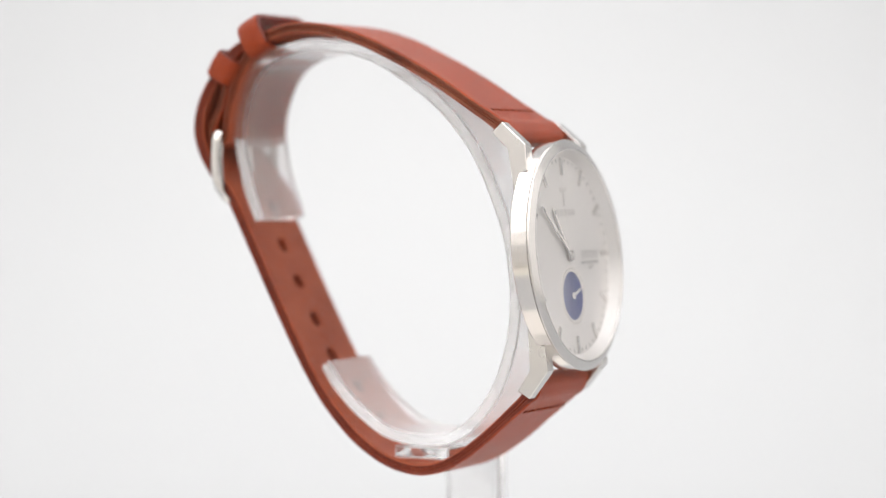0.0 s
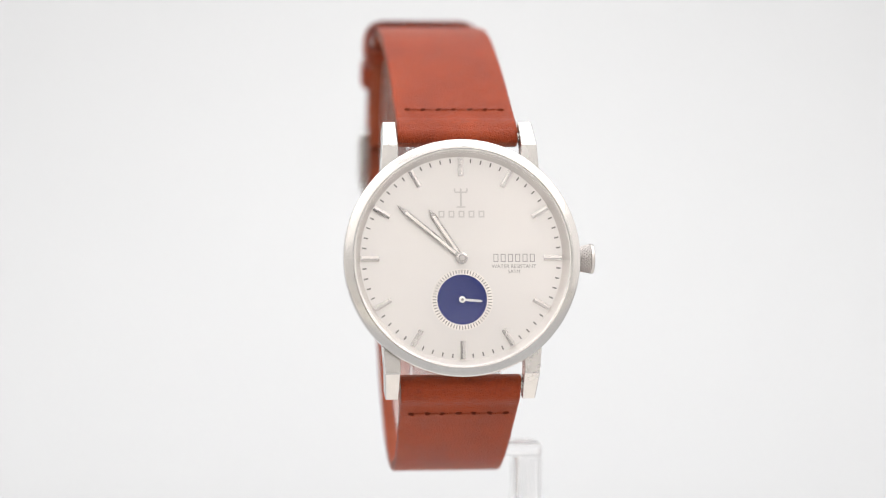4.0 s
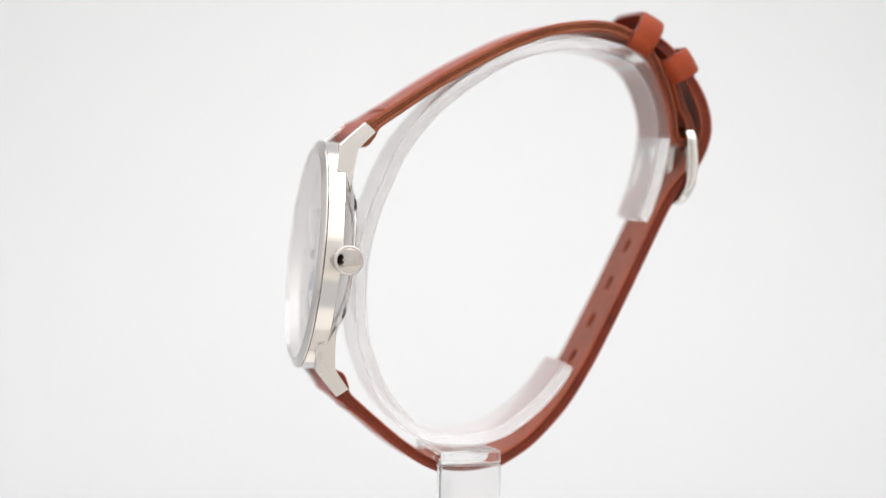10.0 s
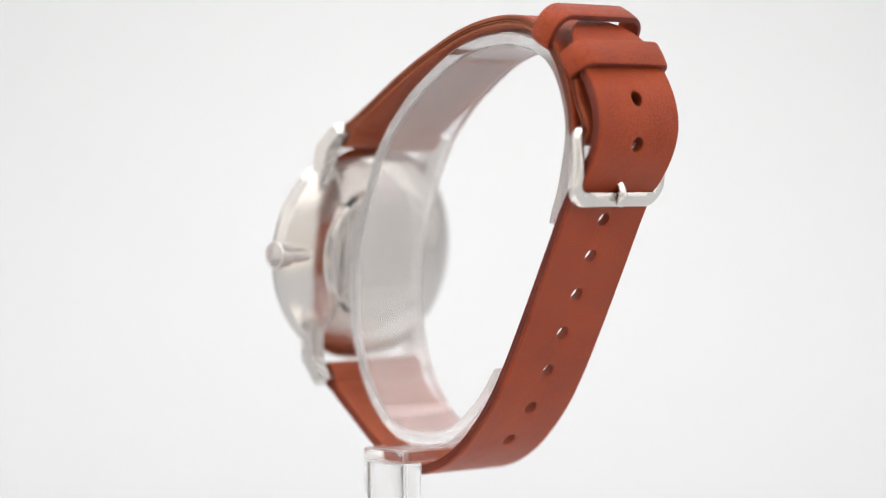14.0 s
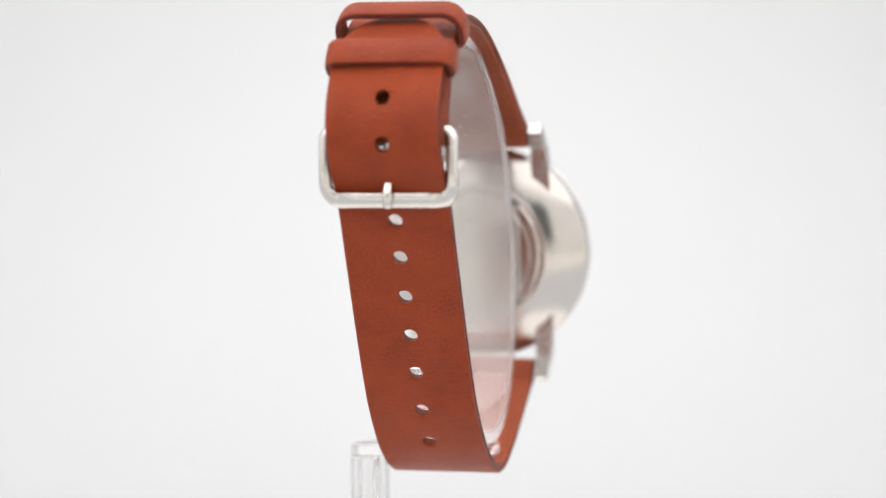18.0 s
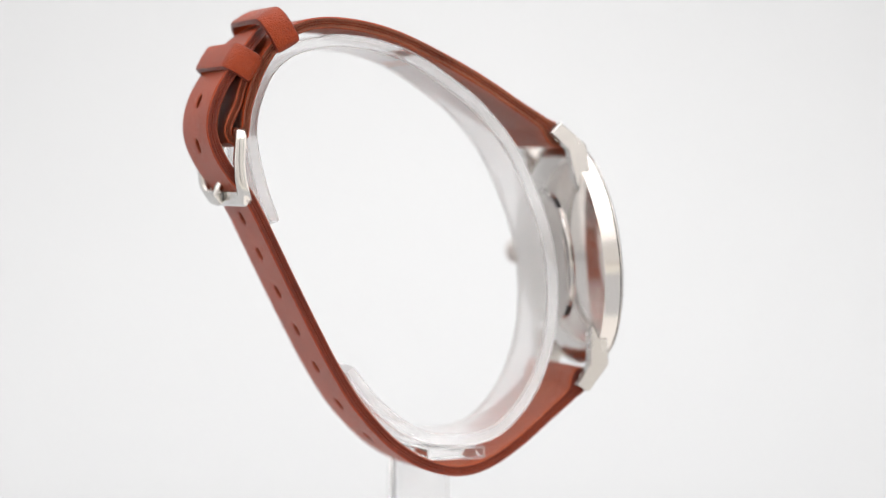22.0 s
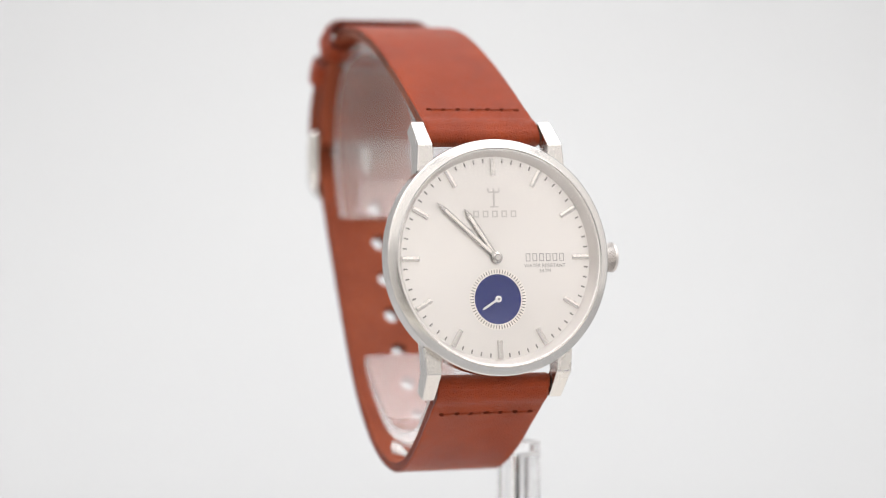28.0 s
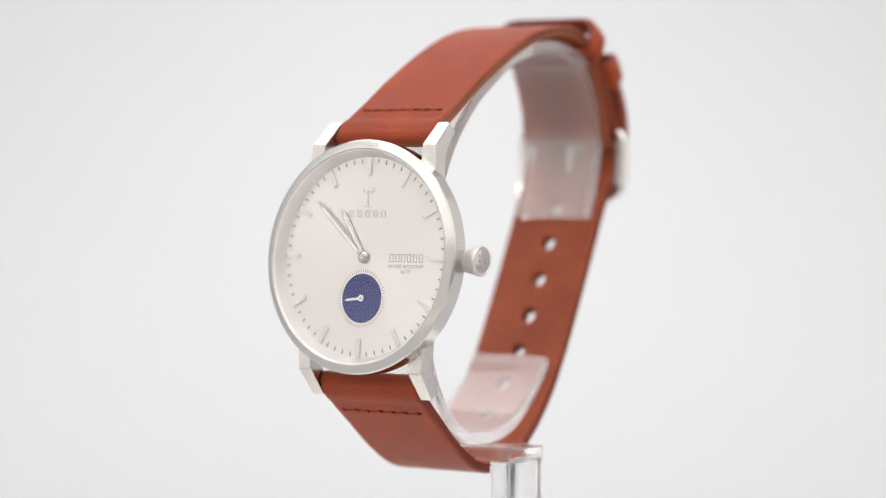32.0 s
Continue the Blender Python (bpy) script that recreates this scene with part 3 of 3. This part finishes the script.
prism(bm, [(-0.95, 21.72), (-0.95, 21.74), (0.55, 21.74), (0.55, 21.72)], -0.16, 0.16, None, 0.006, 1)
prism(bm, [(-1.15, 21.72), (-1.15, 21.74), (-0.85, 21.74), (-0.85, 21.72)], -0.5, 0.5, None, 0.006, 1)
prism(bm, [(0.5, 21.72), (0.5, 21.74), (0.8, 21.74), (0.8, 21.72)], -0.95, 0.95, None, 0.006, 1)
for x in (-0.8, 0.0, 0.8):
    prism(bm, [(0.75, 21.72), (0.75, 21.74), (1.1, 21.74), (1.1, 21.72)], x - 0.14, x + 0.14, None, 0.006, 1)
part("crown_mark", bm, CROWN_END, crown, "raised plain mark", pose(0, 0, 0, 0, 0, 90))

# ---- the strap ----
ua, la = yz(-4.4, 20.1), yz(-4.4, -20.1)
ROLL = 1.62                                           # strap rolled round the spring bar
UPPER = Path([(ua[0] - 1.25, ua[1] - 1.03), ua, (-13.9, 20.75), (-9.3, 23.75), (-4.2, 27.05), (0.8, 29.95), (5.8, 32.5), (10.9, 34.8), (15.7, 36.3), (20.1, 37.05), (24.0, 37.2), (27.5, 36.6), (30.6, 34.9), (33.2, 32.2), (34.8, 29.4), (36.0, 26.2), (36.9, 22.9), (37.15, 20.3), (37.5, 18.5), (38.6, 17.75), (39.75, 18.4), (40.05, 20.0), (39.4, 21.9), (38.4, 23.9), (37.8, 26.2), (36.9, 28.7), (35.4, 31.1)])
LOWER = Path([(la[0] - 0.85, la[1] + 1.38), la, (-19.0, -23.7), (-14.5, -27.75), (-9.1, -32.25), (-3.9, -35.4), (1.0, -36.45), (6.0, -35.45), (10.15, -33.3), (13.8, -30.4), (18.5, -25.1), (22.4, -18.9), (25.7, -12.7), (28.9, -6.4), (32.0, -0.1), (35.0, 6.0), (37.2, 9.9), (39.2, 12.2), (40.85, 14.6), (42.15, 17.3), (42.75, 20.2), (42.3, 23.5), (41.0, 26.6), (39.3, 29.2), (37.9, 31.2), (36.1, 33.5), (34.3, 35.2), (32.4, 36.5)])


def rolled(s, flat):
    """Thickness of a strap end: round at the bar, then down to the flat strap behind a crease."""
    if s < ROLL:
        return 2 * math.sqrt(max(0.003, ROLL ** 2 - (ROLL - s) ** 2))
    if s < 3.0:
        return 2 * ROLL
    k = min(1.0, (s - 3.0) / 2.0)
    return 2 * ROLL + (flat + 0.25 - 2 * ROLL) * (k * k * (3 - 2 * k)) - 0.25 * min(1.0, max(0.0, (s - 4.7) / 6))


def skew(bm):
    """The strap drifts a little to one side towards the buckle."""
    for v in bm.verts:
        v.co.x -= 0.5 * min(1.1, max(0.0, (v.co.y + 12) / 45))


def upper_half(s):
    return 9.8 - 0.8 * min(1, s / 60)


def upper_thick(s):
    return rolled(s, 1.9) - 0.6 * min(1.0, max(0.0, (s - 60) / 12))


def lower_half(s):
    tip = LOWER.length - s
    w = 9.8 - 0.8 * min(1, s / 22)
    return w if tip > 9 else max(2.9, w * math.sqrt(max(0.02, 1 - ((9 - tip) / 9.2) ** 2)))


def lower_thick(s):
    return rolled(s, 1.86)


FOLD = UPPER.nearest(30.6, 34.9)                     # from here the cut edge is darker brown
bm = ribbon(bmesh.new(), UPPER, upper_half, upper_thick, middle=X0, edge=0.3, side=1, roll=True, groove=0.25, flat_mats=(0, 1, 2, 3), edge_rule=lambda s, j: 2 if j > 5 and s < FOLD else 4)
skew(bm)
strap_up = part("strap_buckle_side", bm, [LEATHER, LINING, EDGE, EDGE_LOW, EDGE_BROWN], watch, "cognac leather strap half with buckle")
HOLES = [(34.8, 5.9), (32.0, -0.2), (28.9, -6.5), (25.7, -12.8), (22.4, -19.0), (18.4, -25.2), (13.7, -30.5), (42.2, 24.3), (42.25, 17.5)]
holes = sorted(LOWER.nearest(*h) for h in HOLES)
bm = ribbon(bmesh.new(), LOWER, lower_half, lower_thick, holes=holes, hole_radius=1.2, middle=X0, edge=0.3, side=-1, roll=True, groove=0.2, flat_mats=(0, 1, 2, 3))
skew(bm)
strap_low = part("strap_hole_side", bm, [LEATHER, LINING, EDGE_DARK, EDGE_LOW], watch, "cognac leather strap half with punched holes")

# stitches across both halves: dark discs paint the shade of end holes, thread sunk between
for strap, path, side, spot, n in ((strap_up, UPPER, 1, (-11.6, 22.4), 6), (strap_low, LOWER, -1, (-16.95, -25.3), 6)):
    s = path.nearest(*spot)
    thick = upper_thick(s) if side > 0 else lower_thick(s)
    p = path.at(s) + path.out(s) * side * (thick / 2)
    d = path.along(s)
    line = Matrix(((1, 0, 0, X0 * MM), (0, d[0], -d[1], p[0] * MM), (0, d[1], d[0], p[1] * MM), (0, 0, 0, 1)))
    up = side * 1.0
    thread = pit = None
    for k in range(n + 1):
        x = -7.7 + 15.4 * k / n + random.uniform(-0.15, 0.15)
        m = line @ pose(x * MM, random.uniform(-0.08, 0.08) * MM, 0, 0, 0, random.uniform(-20, 30))
        if pit is None:
            bm = lathe(bmesh.new(), [(0, 0.04 * up), (0.36, 0.04 * up), (0.46, 0.02 * up), (0.5, -0.1 * up)], 12)
            bmesh.ops.scale(bm, vec=(1.35, 0.85, 1), verts=bm.verts)
            pit = part("stitch_hole_shade", bm, PIT_SHADE, strap, "dark disc for the shade in a punched stitch hole", m)
        else:
            twin("stitch_hole_shade", pit, strap, m)
        if k == n:
            break
        m = line @ pose((x + 1.28) * MM, 0, 0, 0, 0, side * (6 + random.uniform(-4, 4)))
        if thread is None:
            bm = tube(bmesh.new(), [(-1.1, 0, -0.3 * up), (-0.8, 0, -0.05 * up), (-0.2, 0, 0.04 * up), (0.35, 0, 0.0), (0.75, 0, -0.12 * up), (1.0, 0, -0.3 * up)], 0.22, 8)
            thread = part("stitch", bm, THREAD, strap, "brown thread stitch", m)
        else:
            twin("stitch", thread, strap, m)


# keepers: flat leather loops round both strap layers
def keeper(centre, angle, radial, width, half, round_out, round_in, label):
    bm = bmesh.new()
    t = 1.15
    w0, h0 = half, radial / 2
    rim = []
    for sx, sz, a0, rr in ((1, 1, 0, round_out), (-1, 1, 90, round_out), (-1, -1, 180, round_in), (1, -1, 270, round_in)):
        for a in np.linspace(a0, a0 + 90, 8):
            rim.append((sx * (w0 - rr), sz * (h0 - rr), rr, math.cos(radians(a)), math.sin(radians(a))))
    loops = []
    for y, inset in ((-width / 2, 0.5), (-width / 2 + 0.14, 0.2), (-width / 2 + 0.5, 0.03), (0, -0.06), (width / 2 - 0.5, 0.03), (width / 2 - 0.14, 0.2), (width / 2, 0.5), (width / 2, t - 0.12), (-width / 2, t - 0.12)):
        loops.append([bm.verts.new((cx + c * (rr - inset), y, cz + s * (rr - inset))) for cx, cz, rr, c, s in rim])
    n = len(rim)
    for li, (a, b) in enumerate(zip(loops, loops[1:] + loops[:1])):
        for i in range(n):
            j = (i + 1) % n
            bm.faces.new((a[i], a[j], b[j], b[i])).material_index = 1 if li in (0, 5, 6, 8) else 0
    m = Matrix.Translation(((X0 - 0.65) * MM, centre[0] * MM, centre[1] * MM)) @ pose(0, 0, 0, 0, 0, 2.0) @ pose(0, 0, 0, angle, 0, 0)
    return part("keeper", bm, [LEATHER, EDGE_DARK], watch, label, m)


keeper((32.05, 36.0), -30, 6.8, 4.4, 10.45, 3.6, 1.6, "fixed cognac leather keeper loop")
keeper((38.0, 30.65), -59, 5.4, 4.7, 10.4, 2.65, 1.8, "sliding cognac leather keeper loop")

# buckle: flat rounded frame, bowed over the strap, with a tongue through the leather
def rounded(half, z0, z1, r_low, r_top, steps=8):
    out = []
    for cx, cz, a0, r in ((half - r_low, z0 + r_low, 270, r_low), (half - r_top, z1 - r_top, 0, r_top), (-(half - r_top), z1 - r_top, 90, r_top), (-(half - r_low), z0 + r_low, 180, r_low)):
        out += [(cx + r * math.cos(radians(a)), cz + r * math.sin(radians(a))) for a in np.linspace(a0, a0 + 90, steps)]
    fine = []
    for i, p in enumerate(out):
        q = out[(i + 1) % len(out)]
        n = 6 if math.dist(p, q) > 4 else 1
        fine += [(p[0] + (q[0] - p[0]) * k / n, p[1] + (q[1] - p[1]) * k / n) for k in range(n)]
    return fine


def bow(z):
    return float(np.interp(z, [7.2, 8.7, 10.5, 12.5, 15.0, 20.5], [37.45, 37.95, 38.7, 39.1, 39.25, 38.9]))


XB = X0 - 0.45                                        # middle of the buckle
bm = bmesh.new()
outer, inner = rounded(10.95, 7.4, 20.4, 3.4, 2.2), rounded(9.1, 9.95, 18.9, 1.3, 1.0)
middle = [((a + c) / 2, (b + d) / 2) for (a, b), (c, d) in zip(outer, inner)]
rings = []
for loop, level, pull in ((outer, -0.8, 0.25), (outer, -0.45, 0.0), (outer, 0.3, 0.0), (outer, 0.62, 0.14), (outer, 0.85, 0.42), (middle, 1.0, 0.0), (inner, 0.85, -0.38), (inner, 0.62, -0.1), (inner, 0.35, 0.0), (inner, -0.5, 0.0), (inner, -0.8, -0.2)):
    ring = []
    for x, z in loop:
        k = pull / math.hypot(x, z - 14)
        xx, zz = x * (1 - k), z - (z - 14) * k
        ring.append(bm.verts.new((XB + xx, bow(zz) + level + 0.07 * xx, zz)))
    rings.append(ring)
n = len(outer)
for a, b in zip(rings, rings[1:] + rings[:1]):
    for i in range(n):
        j = (i + 1) % n
        bm.faces.new((a[i], a[j], b[j], b[i]))
part("buckle", bm, BUCKLE_STEEL, watch, "rounded satin steel buckle frame", sharp=50)
bm = tube(bmesh.new(), [(XB, 38.9, 19.4), (XB, 39.4, 16.5), (XB, 38.9, 13.6), (XB, 38.9, 11.6), (XB, 39.6, 10.4), (XB, 39.9, 9.4), (XB, 39.6, 8.3), (XB, 39.2, 7.9)], 0.82, 14, 0.85)
part("tongue", bm, BUCKLE_STEEL, watch, "steel buckle tongue")


# ---- what moves ----
def motions():
    def table(t):
        return pose(0, 0, 0, 0, 0, turn(t))

    times = [k * 0.5 for k in range(65)]
    walk(turntable, [(t, table(t)) for t in times])
    for thing in (stand, watch):
        walk(thing, [(t, Matrix.Translation((0, 0, HEIGHT)) @ table(t)) for t in times])
    ticks = [(0.0, 71.0)]
    for n in range(1, 33):
        ticks += [(n - 0.2, 71.0 + 6 * (n - 1)), (n - 0.1, 71.0 + 6 * n)]
    ticks.append((32.0, 71.0 + 6 * 32))
    walk(second_hand, [(t, SUB @ pose(0, 0, 0, 0, 0, -a)) for t, a in ticks])
    walk(minute_hand, [(t, HUB @ pose(0, 0, 0, 0, 0, 51.0 - 0.1 * t)) for t in (0.0, 8.0, 16.0, 24.0, 32.0)])
    walk(hour_hand, [(t, HUB @ pose(0, 0, 0, 0, 0, 33.7 - t / 120)) for t in (0.0, 16.0, 32.0)])


motions()
